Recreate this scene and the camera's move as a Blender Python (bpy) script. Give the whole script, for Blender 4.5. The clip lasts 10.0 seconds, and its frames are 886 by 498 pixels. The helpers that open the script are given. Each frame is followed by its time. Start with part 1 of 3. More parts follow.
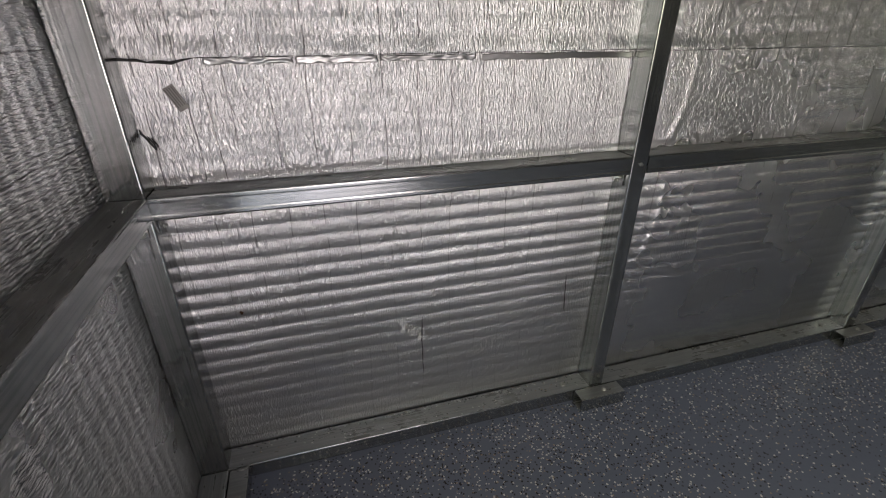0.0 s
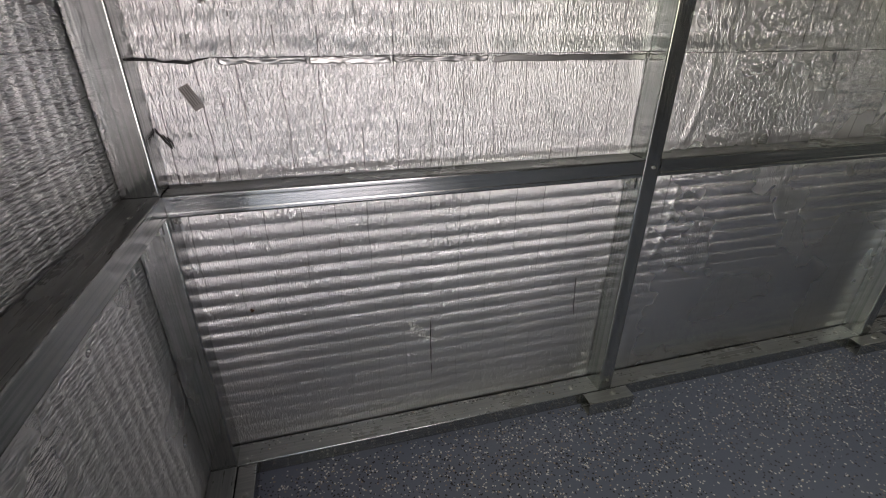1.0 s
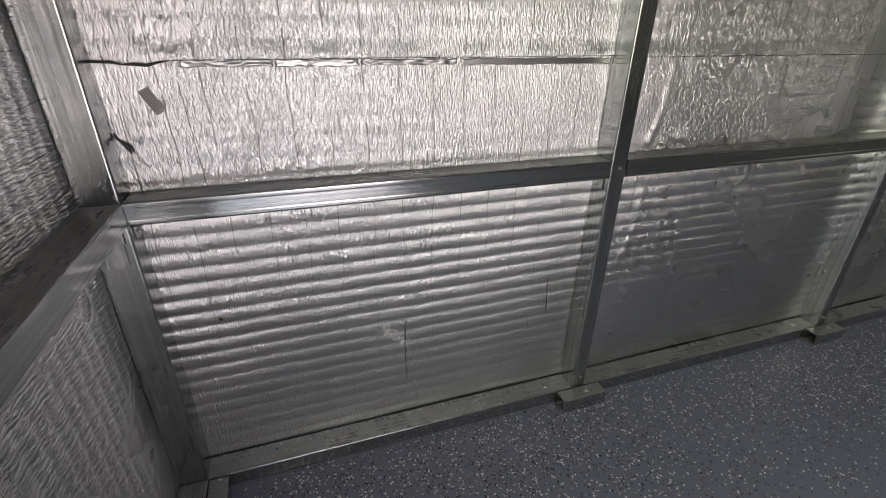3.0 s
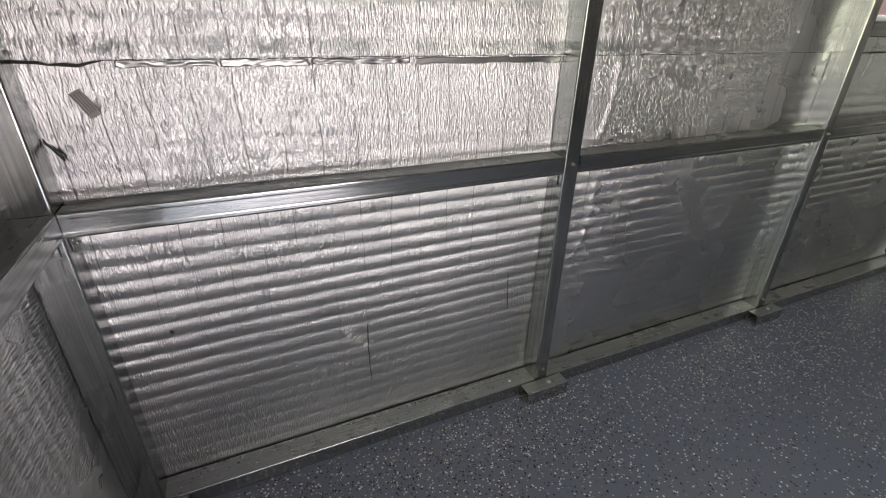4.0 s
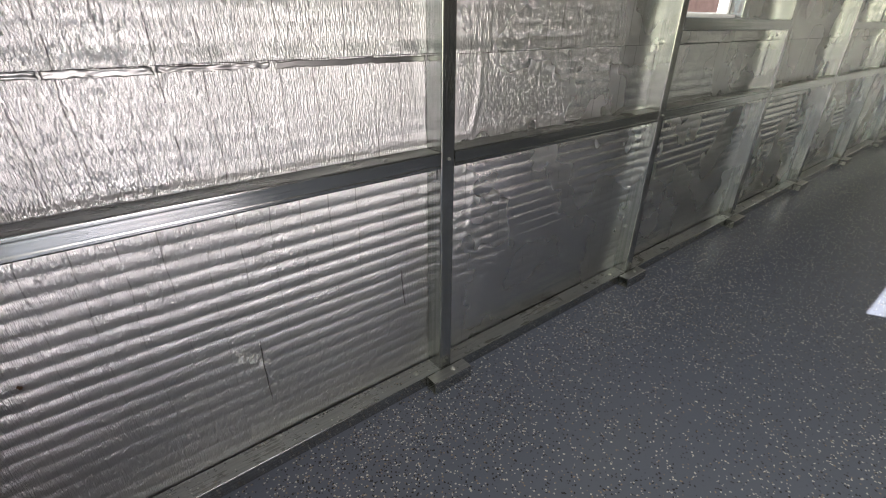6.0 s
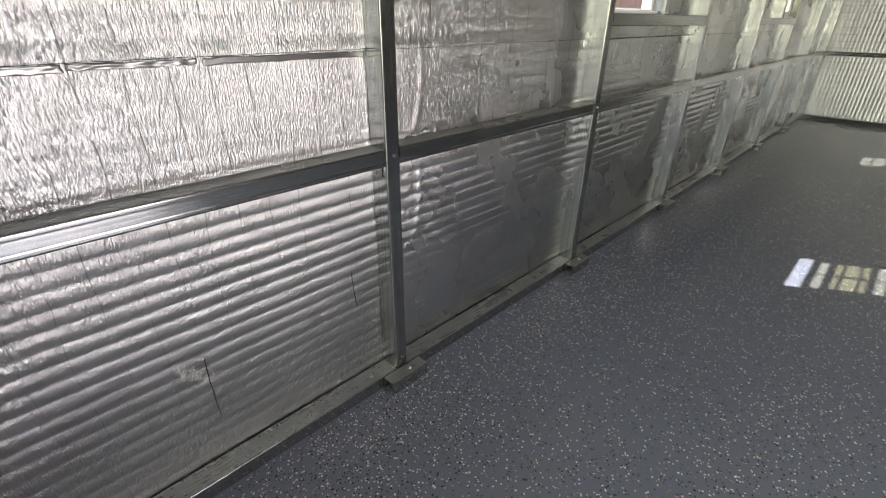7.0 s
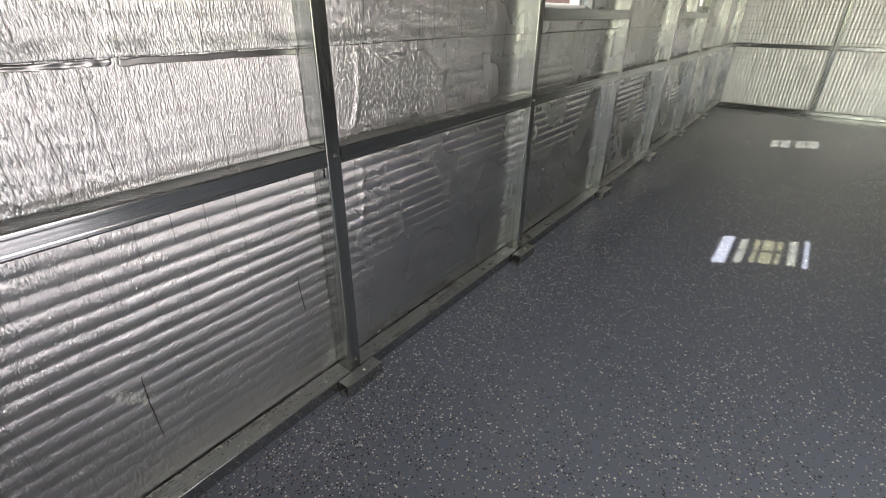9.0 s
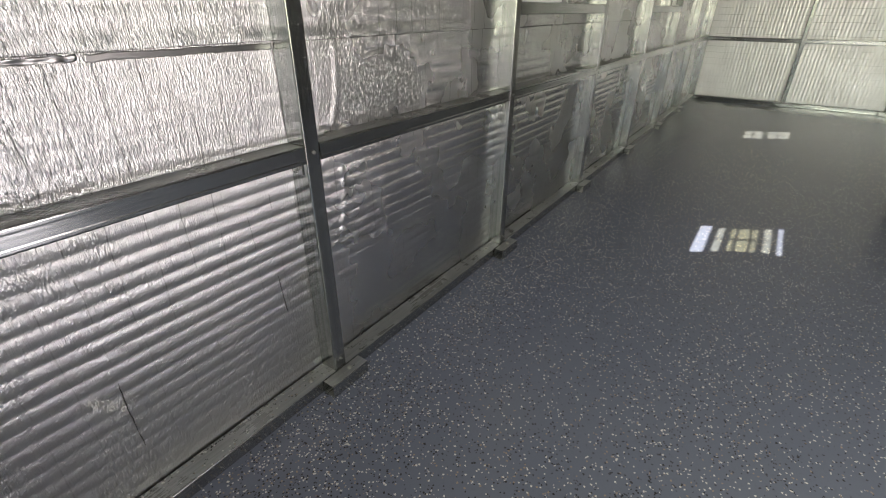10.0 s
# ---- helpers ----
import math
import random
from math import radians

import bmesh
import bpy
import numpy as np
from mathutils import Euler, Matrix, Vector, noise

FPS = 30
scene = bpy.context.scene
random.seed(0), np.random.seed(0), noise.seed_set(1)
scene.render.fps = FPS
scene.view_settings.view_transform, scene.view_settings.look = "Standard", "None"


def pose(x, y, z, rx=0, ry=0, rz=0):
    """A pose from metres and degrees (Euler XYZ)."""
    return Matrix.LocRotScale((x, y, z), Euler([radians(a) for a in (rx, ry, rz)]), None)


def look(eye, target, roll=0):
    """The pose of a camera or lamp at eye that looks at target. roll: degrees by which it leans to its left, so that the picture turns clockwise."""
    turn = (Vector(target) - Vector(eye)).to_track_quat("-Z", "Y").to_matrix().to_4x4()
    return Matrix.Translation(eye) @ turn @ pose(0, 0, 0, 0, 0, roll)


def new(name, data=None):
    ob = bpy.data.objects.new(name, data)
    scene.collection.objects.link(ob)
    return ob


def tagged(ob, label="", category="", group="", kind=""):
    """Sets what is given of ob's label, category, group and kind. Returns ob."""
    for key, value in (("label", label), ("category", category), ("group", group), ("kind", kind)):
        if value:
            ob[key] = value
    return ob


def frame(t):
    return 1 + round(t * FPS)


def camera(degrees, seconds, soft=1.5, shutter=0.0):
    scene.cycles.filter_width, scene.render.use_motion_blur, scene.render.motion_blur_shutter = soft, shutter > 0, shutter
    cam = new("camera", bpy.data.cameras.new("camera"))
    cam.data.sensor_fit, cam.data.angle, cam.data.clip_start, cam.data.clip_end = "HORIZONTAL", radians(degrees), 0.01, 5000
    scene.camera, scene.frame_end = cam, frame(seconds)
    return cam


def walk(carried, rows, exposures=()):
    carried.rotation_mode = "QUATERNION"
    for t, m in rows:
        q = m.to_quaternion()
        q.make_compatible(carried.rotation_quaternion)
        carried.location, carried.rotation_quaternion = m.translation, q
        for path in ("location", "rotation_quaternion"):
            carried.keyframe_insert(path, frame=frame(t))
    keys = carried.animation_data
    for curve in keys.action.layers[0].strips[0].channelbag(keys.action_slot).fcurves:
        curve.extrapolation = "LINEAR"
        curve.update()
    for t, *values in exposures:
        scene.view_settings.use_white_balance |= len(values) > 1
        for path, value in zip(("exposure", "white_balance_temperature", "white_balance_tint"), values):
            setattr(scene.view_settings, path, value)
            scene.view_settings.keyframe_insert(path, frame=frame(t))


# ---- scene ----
cam = camera(88.5, 10.0, soft=1.15)
PATH = [
    (0, (0.488, -1.314, 1.475), (1.0, 0.399, 0.579), 0.2),
    (0.5, (0.485, -1.314, 1.474), (0.981, 0.405, 0.58), 0.3),
    (1, (0.485, -1.315, 1.475), (0.96, 0.411, 0.583), 0.4),
    (1.5, (0.483, -1.314, 1.473), (0.954, 0.415, 0.586), 0.5),
    (2, (0.484, -1.316, 1.474), (0.975, 0.409, 0.589), 0.6),
    (3.5, (0.492, -1.312, 1.481), (1.149, 0.355, 0.593), 1.1),
    (4, (0.493, -1.309, 1.483), (1.237, 0.32, 0.592), 1.2),
    (4.5, (0.51, -1.327, 1.491), (1.333, 0.263, 0.601), 0.9),
    (5, (0.521, -1.336, 1.5), (1.431, 0.203, 0.605), 0.7),
    (5.5, (0.525, -1.345, 1.495), (1.527, 0.139, 0.603), 0.6),
    (6, (0.528, -1.346, 1.496), (1.633, 0.06, 0.601), 0.5),
    (7.5, (0.531, -1.328, 1.491), (1.863, -0.148, 0.579), 0.7),
    (8, (0.532, -1.33, 1.493), (1.913, -0.21, 0.576), 0.6),
    (8.5, (0.535, -1.327, 1.49), (1.937, -0.235, 0.573), 0.5),
    (9, (0.536, -1.331, 1.499), (1.947, -0.256, 0.575), 0.6),
    (9.5, (0.538, -1.327, 1.492), (1.97, -0.283, 0.564), 0.5),
    (10, (0.539, -1.328, 1.49), (1.989, -0.317, 0.555), 0.3),
]
walk(cam, [(t, look(eye, target, roll)) for t, eye, target, roll in PATH], [(0.0, 1.45), (0.5, 1.57), (2.0, 1.63), (4.0, 1.85), (10.0, 1.91)])

# ---- world, sun, daylight in the openings ----
SUN_WAY = Vector((0.55, -1.0, -1.42)).normalized()
world = bpy.data.worlds.new("sky")
scene.world = world
world.use_nodes = True
sky = world.node_tree.nodes.new("ShaderNodeTexSky")
sky.sky_type, sky.sun_disc = "NISHITA", False
sky.sun_elevation = math.asin(-SUN_WAY.z)
sky.sun_rotation = math.atan2(-SUN_WAY.x, -SUN_WAY.y)
background = world.node_tree.nodes["Background"]
background.inputs["Strength"].default_value = 0.10
world.node_tree.links.new(sky.outputs["Color"], background.inputs["Color"])

sun = new("sun", bpy.data.lights.new("sun", "SUN"))
sun.data.energy, sun.data.angle, sun.data.color = 5.0, radians(0.5), (1.0, 0.96, 0.9)
sun.matrix_world = look((0, 0, 0), SUN_WAY)


def opening_light(name, place, way, width, height, watts, colour):
    lamp = new(name, bpy.data.lights.new(name, "AREA"))
    lamp.data.shape, lamp.data.size, lamp.data.size_y = "RECTANGLE", width, height
    lamp.data.energy, lamp.data.color, lamp.data.spread = watts, colour, radians(150)
    lamp.matrix_world = look(place, Vector(place) + Vector(way))
    return lamp


LENGTH, WIDTH, EAVE, RIDGE = 10.765, 6.1, 2.75, 3.7
T, DEEP = 0.0635, 0.0925            # the frame tubes: width, depth
NORTH, WEST_FACE = 0.034, -0.018    # the planes behind the foil on the north and west walls
MID_Y, MID_X, MID_E = -T + DEEP / 2, 0.079 - DEEP / 2, LENGTH - DEEP / 2 - 0.006   # centre lines of the frames
DOORS = ((0.08, 2.0, 1.8),)       # opening in the south wall: x, x, height
WINDOWS = ((3.125, 3.745, 1.528, 2.49), (6.985, 7.605, 1.528, 2.49))
GABLE_DOOR = (-4.7, -1.95, 2.35)    # opening in the west wall: y, y, height
for x0, x1, top in DOORS:
    opening_light("door_daylight", ((x0 + x1) / 2, -WIDTH - 0.02, top / 2), (0, 1, -0.45), x1 - x0 - 0.05, top - 0.05, 21.5, (1.0, 0.86, 0.845))
opening_light("gable_daylight", (-0.03, (GABLE_DOOR[0] + GABLE_DOOR[1]) / 2, 1.66), (1, 0, -0.6), 2.7, 1.3, 20, (1.0, 0.96, 0.67))


# ---- materials ----
class Nodes:
    """Short hand for building a material's node tree."""

    def __init__(self, name):
        self.mat = bpy.data.materials.new(name)
        self.mat.use_nodes = True
        self.tree = self.mat.node_tree
        self.bsdf = self.tree.nodes["Principled BSDF"]

    def node(self, kind, **inputs):
        n = self.tree.nodes.new(kind)
        for key, value in inputs.items():
            self.feed(n.inputs[key.replace("_", " ")], value)
        return n

    def feed(self, socket, value):
        if isinstance(value, bpy.types.NodeSocket):
            self.tree.links.new(value, socket)
        else:
            socket.default_value = value

    def set(self, **inputs):
        for key, value in inputs.items():
            self.feed(self.bsdf.inputs[key.replace("_", " ")], value)
        return self.mat

    def coords(self, scale=(1, 1, 1), kind="Object"):
        c = self.tree.nodes.new("ShaderNodeTexCoord")
        return self.node("ShaderNodeMapping", Vector=c.outputs[kind], Scale=scale).outputs["Vector"]

    def noise(self, scale, size=1.0, detail=2.0, rough=0.5):
        return self.node("ShaderNodeTexNoise", Vector=self.coords(scale), Scale=size, Detail=detail, Roughness=rough).outputs["Fac"]

    def math(self, op, a, b=0.0, c=0.0):
        n = self.tree.nodes.new("ShaderNodeMath")
        n.operation = op
        for k, v in enumerate((a, b, c)):
            self.feed(n.inputs[k], v)
        return n.outputs[0]

    def span(self, value, a, b, c, d):
        n = self.node("ShaderNodeMapRange", Value=value)
        for key, v in zip(("From Min", "From Max", "To Min", "To Max"), (a, b, c, d)):
            n.inputs[key].default_value = v
        return n.outputs[0]

    def mix(self, fac, a, b):
        n = self.tree.nodes.new("ShaderNodeMix")
        n.data_type = "RGBA"
        self.feed(n.inputs["Factor"], fac)
        for socket, v in ((n.inputs[6], a), (n.inputs[7], b)):
            self.feed(socket, v if isinstance(v, bpy.types.NodeSocket) else (*v, 1))
        return n.outputs[2]

    def bump(self, height, strength, distance):
        return self.node("ShaderNodeBump", Height=height, Strength=strength, Distance=distance).outputs["Normal"]


def foil_material(name, along, tint=(0.735, 0.735, 0.740), rough=0.31, crinkle=1.0, fold=0.0017, size=4.1, grit=0.22):
    """Crinkled foil facing. along: the axis (0 x, 1 y) that runs across the wall; ribs lie along it if lying is set."""
    m = Nodes(name)
    ribs_lie = along == 0
    fine = [70.0, 70.0, 70.0]
    if ribs_lie:
        fine[2] = 9.5
    else:
        fine[1] = 11.0
    wrinkle = m.noise(fine, size, 2.0, 0.55)
    grain = m.noise(fine, 9.0, 1.0)
    broad = m.noise((3.0, 3.0, 3.0), 1.0, 3.0)
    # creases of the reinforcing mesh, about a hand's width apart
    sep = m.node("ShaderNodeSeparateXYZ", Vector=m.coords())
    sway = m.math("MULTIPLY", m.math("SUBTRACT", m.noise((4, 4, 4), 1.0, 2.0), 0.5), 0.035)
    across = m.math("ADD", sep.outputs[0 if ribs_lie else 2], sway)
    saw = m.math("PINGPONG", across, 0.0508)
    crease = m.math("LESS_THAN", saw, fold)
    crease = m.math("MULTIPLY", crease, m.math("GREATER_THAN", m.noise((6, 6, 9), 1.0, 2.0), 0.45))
    height = m.math("ADD", wrinkle, m.math("MULTIPLY", grain, grit))
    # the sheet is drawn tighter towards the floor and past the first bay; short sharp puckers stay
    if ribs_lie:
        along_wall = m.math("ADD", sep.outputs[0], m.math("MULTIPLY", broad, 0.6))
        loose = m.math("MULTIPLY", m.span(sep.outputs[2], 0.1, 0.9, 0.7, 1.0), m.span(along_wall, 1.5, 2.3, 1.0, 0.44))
    else:
        loose = crinkle
    pucker = m.span(m.noise((230.0, 230.0, 46.0) if ribs_lie else (120.0, 30.0, 200.0), 1.0, 0.5), 0.56, 0.76, 0.0, 1.0)
    if ribs_lie:
        pucker = m.math("MULTIPLY", pucker, m.span(sep.outputs[0], 2.7, 3.2, 1.0, 0.1))
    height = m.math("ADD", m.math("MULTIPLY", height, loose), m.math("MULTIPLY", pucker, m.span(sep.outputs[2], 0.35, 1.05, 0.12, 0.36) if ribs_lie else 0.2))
    height = m.math("SUBTRACT", height, m.math("MULTIPLY", crease, 0.7))
    normal = m.bump(height, 1.0, 0.0031)
    dullness = m.span(broad, 0.3, 0.7, rough - 0.03, rough + 0.05)
    if ribs_lie:
        dullness = m.math("ADD", dullness, m.span(along_wall, 1.5, 2.3, 0.0, -0.05))
    colour = m.mix(m.span(broad, 0.35, 0.65, 0.0, 1.0), tint, tuple(v * 0.9 for v in tint))
    # the folds' darkness is put into the colour as well, stronger higher up
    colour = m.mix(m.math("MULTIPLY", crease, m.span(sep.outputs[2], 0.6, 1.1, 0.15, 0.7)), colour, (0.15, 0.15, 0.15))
    return m.set(Base_Color=colour, Metallic=1.0, Roughness=dullness, Normal=normal)


def galvanised(name, axis, tone=0.45, metal=0.95, dull=0.0, dust=0.45, dust_colour=(0.20, 0.19, 0.17)):
    """Zinc-coated steel tube, with drawing streaks along the axis and cloudy spangle."""
    m = Nodes(name)
    fine = [150.0, 150.0, 150.0]
    fine[axis] = 1.2
    streak = m.noise(fine, 1.0, 3.0, 0.6)
    cloud = m.noise((9, 9, 9), 1.0, 4.0, 0.6)
    spots = m.noise((55, 55, 55), 1.0, 2.0)
    c = m.mix(m.span(cloud, 0.3, 0.7, 0.0, 1.0), (tone, tone, tone * 0.99), (tone * 0.79, tone * 0.82, tone * 0.82))
    c = m.mix(m.span(spots, 0.62, 0.75, 0.0, 0.08), c, (tone * 0.6, tone * 0.58, tone * 0.54))
    c = m.mix(m.span(streak, 0.42, 0.62, 0.0, 0.6), c, (tone * 0.45, tone * 0.5, tone * 0.5))
    normal = m.bump(streak, 0.14, 0.0012)
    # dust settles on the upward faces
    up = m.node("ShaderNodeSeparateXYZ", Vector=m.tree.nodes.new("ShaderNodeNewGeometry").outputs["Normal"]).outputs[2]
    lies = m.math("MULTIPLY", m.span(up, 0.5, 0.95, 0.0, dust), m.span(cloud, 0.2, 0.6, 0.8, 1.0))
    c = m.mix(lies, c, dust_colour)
    rough = m.math("ADD", m.span(streak, 0.3, 0.7, 0.12 + dull, 0.20 + dull), m.span(cloud, 0.35, 0.7, -0.03, 0.06))
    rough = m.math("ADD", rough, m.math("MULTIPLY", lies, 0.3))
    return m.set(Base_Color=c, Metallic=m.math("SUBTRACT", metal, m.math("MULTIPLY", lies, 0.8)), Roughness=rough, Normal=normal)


def plain(name, colour, rough=0.5, metal=0.0, grain=0.12, size=30.0):
    m = Nodes(name)
    n = m.noise((size, size, size), 1.0, 3.0)
    c = m.mix(m.span(n, 0.3, 0.7, 0.0, 1.0), colour, tuple(v * (1 - grain) for v in colour))
    return m.set(Base_Color=c, Roughness=m.span(n, 0.3, 0.7, rough * 0.85, rough * 1.15), Metallic=metal)


def epoxy():
    """Satin grey-blue floor coating with faint roller mottling."""
    m = Nodes("grey_epoxy")
    cloud = m.noise((1.3, 1.3, 1.3), 1.0, 4.0, 0.6)
    fine = m.noise((70, 70, 70), 1.0, 3.0)
    wave = m.noise((9, 9, 9), 1.0, 2.0)
    c = m.mix(m.span(cloud, 0.3, 0.7, 0.0, 1.0), (0.156, 0.174, 0.230), (0.165, 0.182, 0.238))
    c = m.mix(m.span(fine, 0.55, 0.8, 0.0, 0.25), c, (0.11, 0.12, 0.145))
    normal = m.bump(m.math("ADD", wave, m.math("MULTIPLY", fine, 0.05)), 0.12, 0.004)
    return m.set(Base_Color=c, Roughness=m.span(cloud, 0.2, 0.8, 0.20, 0.24), Normal=normal)


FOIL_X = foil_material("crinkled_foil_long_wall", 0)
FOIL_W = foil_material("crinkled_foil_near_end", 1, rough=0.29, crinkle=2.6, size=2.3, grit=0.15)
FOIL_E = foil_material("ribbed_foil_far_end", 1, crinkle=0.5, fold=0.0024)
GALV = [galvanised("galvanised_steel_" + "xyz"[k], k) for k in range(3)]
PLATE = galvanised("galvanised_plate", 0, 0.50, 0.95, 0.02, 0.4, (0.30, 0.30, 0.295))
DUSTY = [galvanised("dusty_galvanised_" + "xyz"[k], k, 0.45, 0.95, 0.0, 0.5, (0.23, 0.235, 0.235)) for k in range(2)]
SCREW = plain("zinc_screw", (0.45, 0.45, 0.43), 0.35, 1.0)
EPOXY = epoxy()
CHIP = [plain("white_chip", (0.66, 0.65, 0.63), 0.4), plain("black_chip", (0.010, 0.010, 0.012), 0.6), plain("tan_chip", (0.30, 0.24, 0.19), 0.4)]
VINYL = plain("white_vinyl", (0.78, 0.78, 0.77), 0.4, 0.0, 0.05)
SHEET = plain("painted_outer_sheet", (0.42, 0.40, 0.36), 0.45)
LABEL = plain("grey_label", (0.44, 0.42, 0.40), 0.55)
INK = plain("label_ink", (0.24, 0.23, 0.22), 0.6)
RUST = plain("brown_stain", (0.11, 0.055, 0.025), 0.8, 0.0, 0.5, 120.0)
DARK = plain("torn_dark_backing", (0.05, 0.05, 0.05), 0.7)
SCUFF = plain("pale_scuff", (0.90, 0.90, 0.89), 0.45, 0.0)
TAPE = plain("shiny_tape", (0.52, 0.52, 0.51), 0.33, 1.0, 0.06)
GROUND = plain("outside_ground", (0.30, 0.28, 0.25), 0.9, 0.0, 0.3, 2.0)
BRICK = plain("far_wall", (0.45, 0.25, 0.18), 0.85, 0.0, 0.3, 3.0)
glass = Nodes("clear_glass")
clear = glass.node("ShaderNodeBsdfTransparent", Color=(0.90, 0.88, 0.75, 1))
gloss = glass.node("ShaderNodeBsdfGlossy", Roughness=0.01)
thin = glass.node("ShaderNodeMixShader", Fac=0.06)
glass.tree.links.new(clear.outputs[0], thin.inputs[1])
glass.tree.links.new(gloss.outputs[0], thin.inputs[2])
glass.tree.links.new(thin.outputs[0], glass.tree.nodes["Material Output"].inputs["Surface"])
GLASS = glass.mat


# ---- building helpers ----
def link(name, bm, material, parent=None, label="", smooth=False):
    data = bpy.data.meshes.new(name)
    bm.normal_update()
    bm.to_mesh(data)
    bm.free()
    for m in material if isinstance(material, (list, tuple)) else [material]:
        data.materials.append(m)
    if smooth:
        data.shade_smooth()
    ob = new(name, data)
    ob.parent = parent
    if label:
        tagged(ob, label)
    return ob


def part(name, bm, material, parent, label="", smooth=False):
    return link(name, bm, material, parent, label, smooth)


def base(name, x, y, z, label, category, group="", kind=""):
    """An Empty that stands for a thing; its parts hang under it."""
    ob = new(name)
    ob.empty_display_size = 0.05
    ob.matrix_world = pose(x, y, z)
    return tagged(ob, label, category, group, kind)


def add_box(bm, x0, x1, y0, y1, z0, z1, bevel=0.0):
    made = bmesh.ops.create_cube(bm, size=1.0)["verts"]
    for v in made:
        v.co = Vector(((x0 + x1) / 2 + v.co.x * (x1 - x0), (y0 + y1) / 2 + v.co.y * (y1 - y0), (z0 + z1) / 2 + v.co.z * (z1 - z0)))
    if bevel:
        edges = list({e for v in made for e in v.link_edges})
        bmesh.ops.bevel(bm, geom=edges, offset=bevel, segments=2, affect="EDGES")
    return bm


def box(*a, **k):
    return add_box(bmesh.new(), *a, **k)


def ring_profile(w, h, r, dent=0.0):
    """A rounded rectangle, with a shallow rolled groove in each face."""
    pts = []
    for cx, cy, a0 in ((w / 2 - r, h / 2 - r, 0), (-w / 2 + r, h / 2 - r, 90), (-w / 2 + r, -h / 2 + r, 180), (w / 2 - r, -h / 2 + r, 270)):
        for k in range(5):
            a = radians(a0 + k * 22.5)
            pts.append((cx + r * math.cos(a), cy + r * math.sin(a)))
        if dent:
            ax, ay = math.cos(radians(a0 + 90)), math.sin(radians(a0 + 90))
            half = (h if abs(ay) > 0.5 else w) / 2
            px, py = -ay, ax
            for s, d in ((-0.30, 0.0), (-0.24, 1.0), (0.24, 1.0), (0.30, 0.0)):
                wide = (w if abs(ay) > 0.5 else h)
                pts.append((ax * (half - d * dent) + px * s * wide, ay * (half - d * dent) + py * s * wide))
    return pts


def tube(axis, length, w=T, h=T, r=0.006, wall=0.002, dent=0.0005):
    """A hollow tube from the origin along an axis, its section centred on it."""
    bm = bmesh.new()
    outer, inner = ring_profile(w, h, r, dent), ring_profile(w - 2 * wall, h - 2 * wall, r * 0.7, dent)
    turn = {0: lambda a, b, c: (c, a, b), 1: lambda a, b, c: (a, c, b), 2: lambda a, b, c: (a, b, c)}[axis]
    rings = [[bm.verts.new(turn(a, b, c)) for a, b in pts] for pts, c in ((outer, 0), (outer, length), (inner, length), (inner, 0))]
    n = len(outer)
    for k in range(4):
        one, two = rings[k], rings[(k + 1) % 4]
        for i in range(n):
            bm.faces.new((one[i], one[(i + 1) % n], two[(i + 1) % n], two[i]))
    bmesh.ops.recalc_face_normals(bm, faces=bm.faces)
    for f in bm.faces:
        f.smooth = False
    return bm


def moved(bm, *xyz, turn=None):
    m = Matrix.Translation(xyz)
    bmesh.ops.transform(bm, matrix=m @ turn if turn else m, verts=bm.verts)
    return bm


def bolt_mesh(head=0.0085, washer=0.013):
    """A hex-head screw with its washer, standing on z = 0."""
    bm = bmesh.new()
    bmesh.ops.create_cone(bm, cap_ends=True, segments=18, radius1=washer, radius2=washer * 0.92, depth=0.002, matrix=Matrix.Translation((0, 0, 0.001)))
    bmesh.ops.create_cone(bm, cap_ends=True, segments=6, radius1=head, radius2=head, depth=0.006, matrix=Matrix.Translation((0, 0, 0.005)))
    bmesh.ops.create_cone(bm, cap_ends=True, segments=12, radius1=head * 0.8, radius2=head * 0.55, depth=0.002, matrix=Matrix.Translation((0, 0, 0.009)))
    return bm


def smooth_noise(shape, seed):
    """A smooth random field, bicubic-like, of the given rows and columns of knots, as a function of two 0..1 arrays."""
    knots = np.random.RandomState(seed).uniform(-1, 1, (shape[0] + 2, shape[1] + 2))

    def field(u, v):
        a, b = np.clip(u, 0, 0.9999) * shape[0], np.clip(v, 0, 0.9999) * shape[1]
        i, j = a.astype(int), b.astype(int)
        p, q = a - i, b - j
        p, q = p * p * (3 - 2 * p), q * q * (3 - 2 * q)
        return (knots[i, j] * (1 - p) * (1 - q) + knots[i + 1, j] * p * (1 - q) + knots[i, j + 1] * (1 - p) * q + knots[i + 1, j + 1] * p * q)
    return field


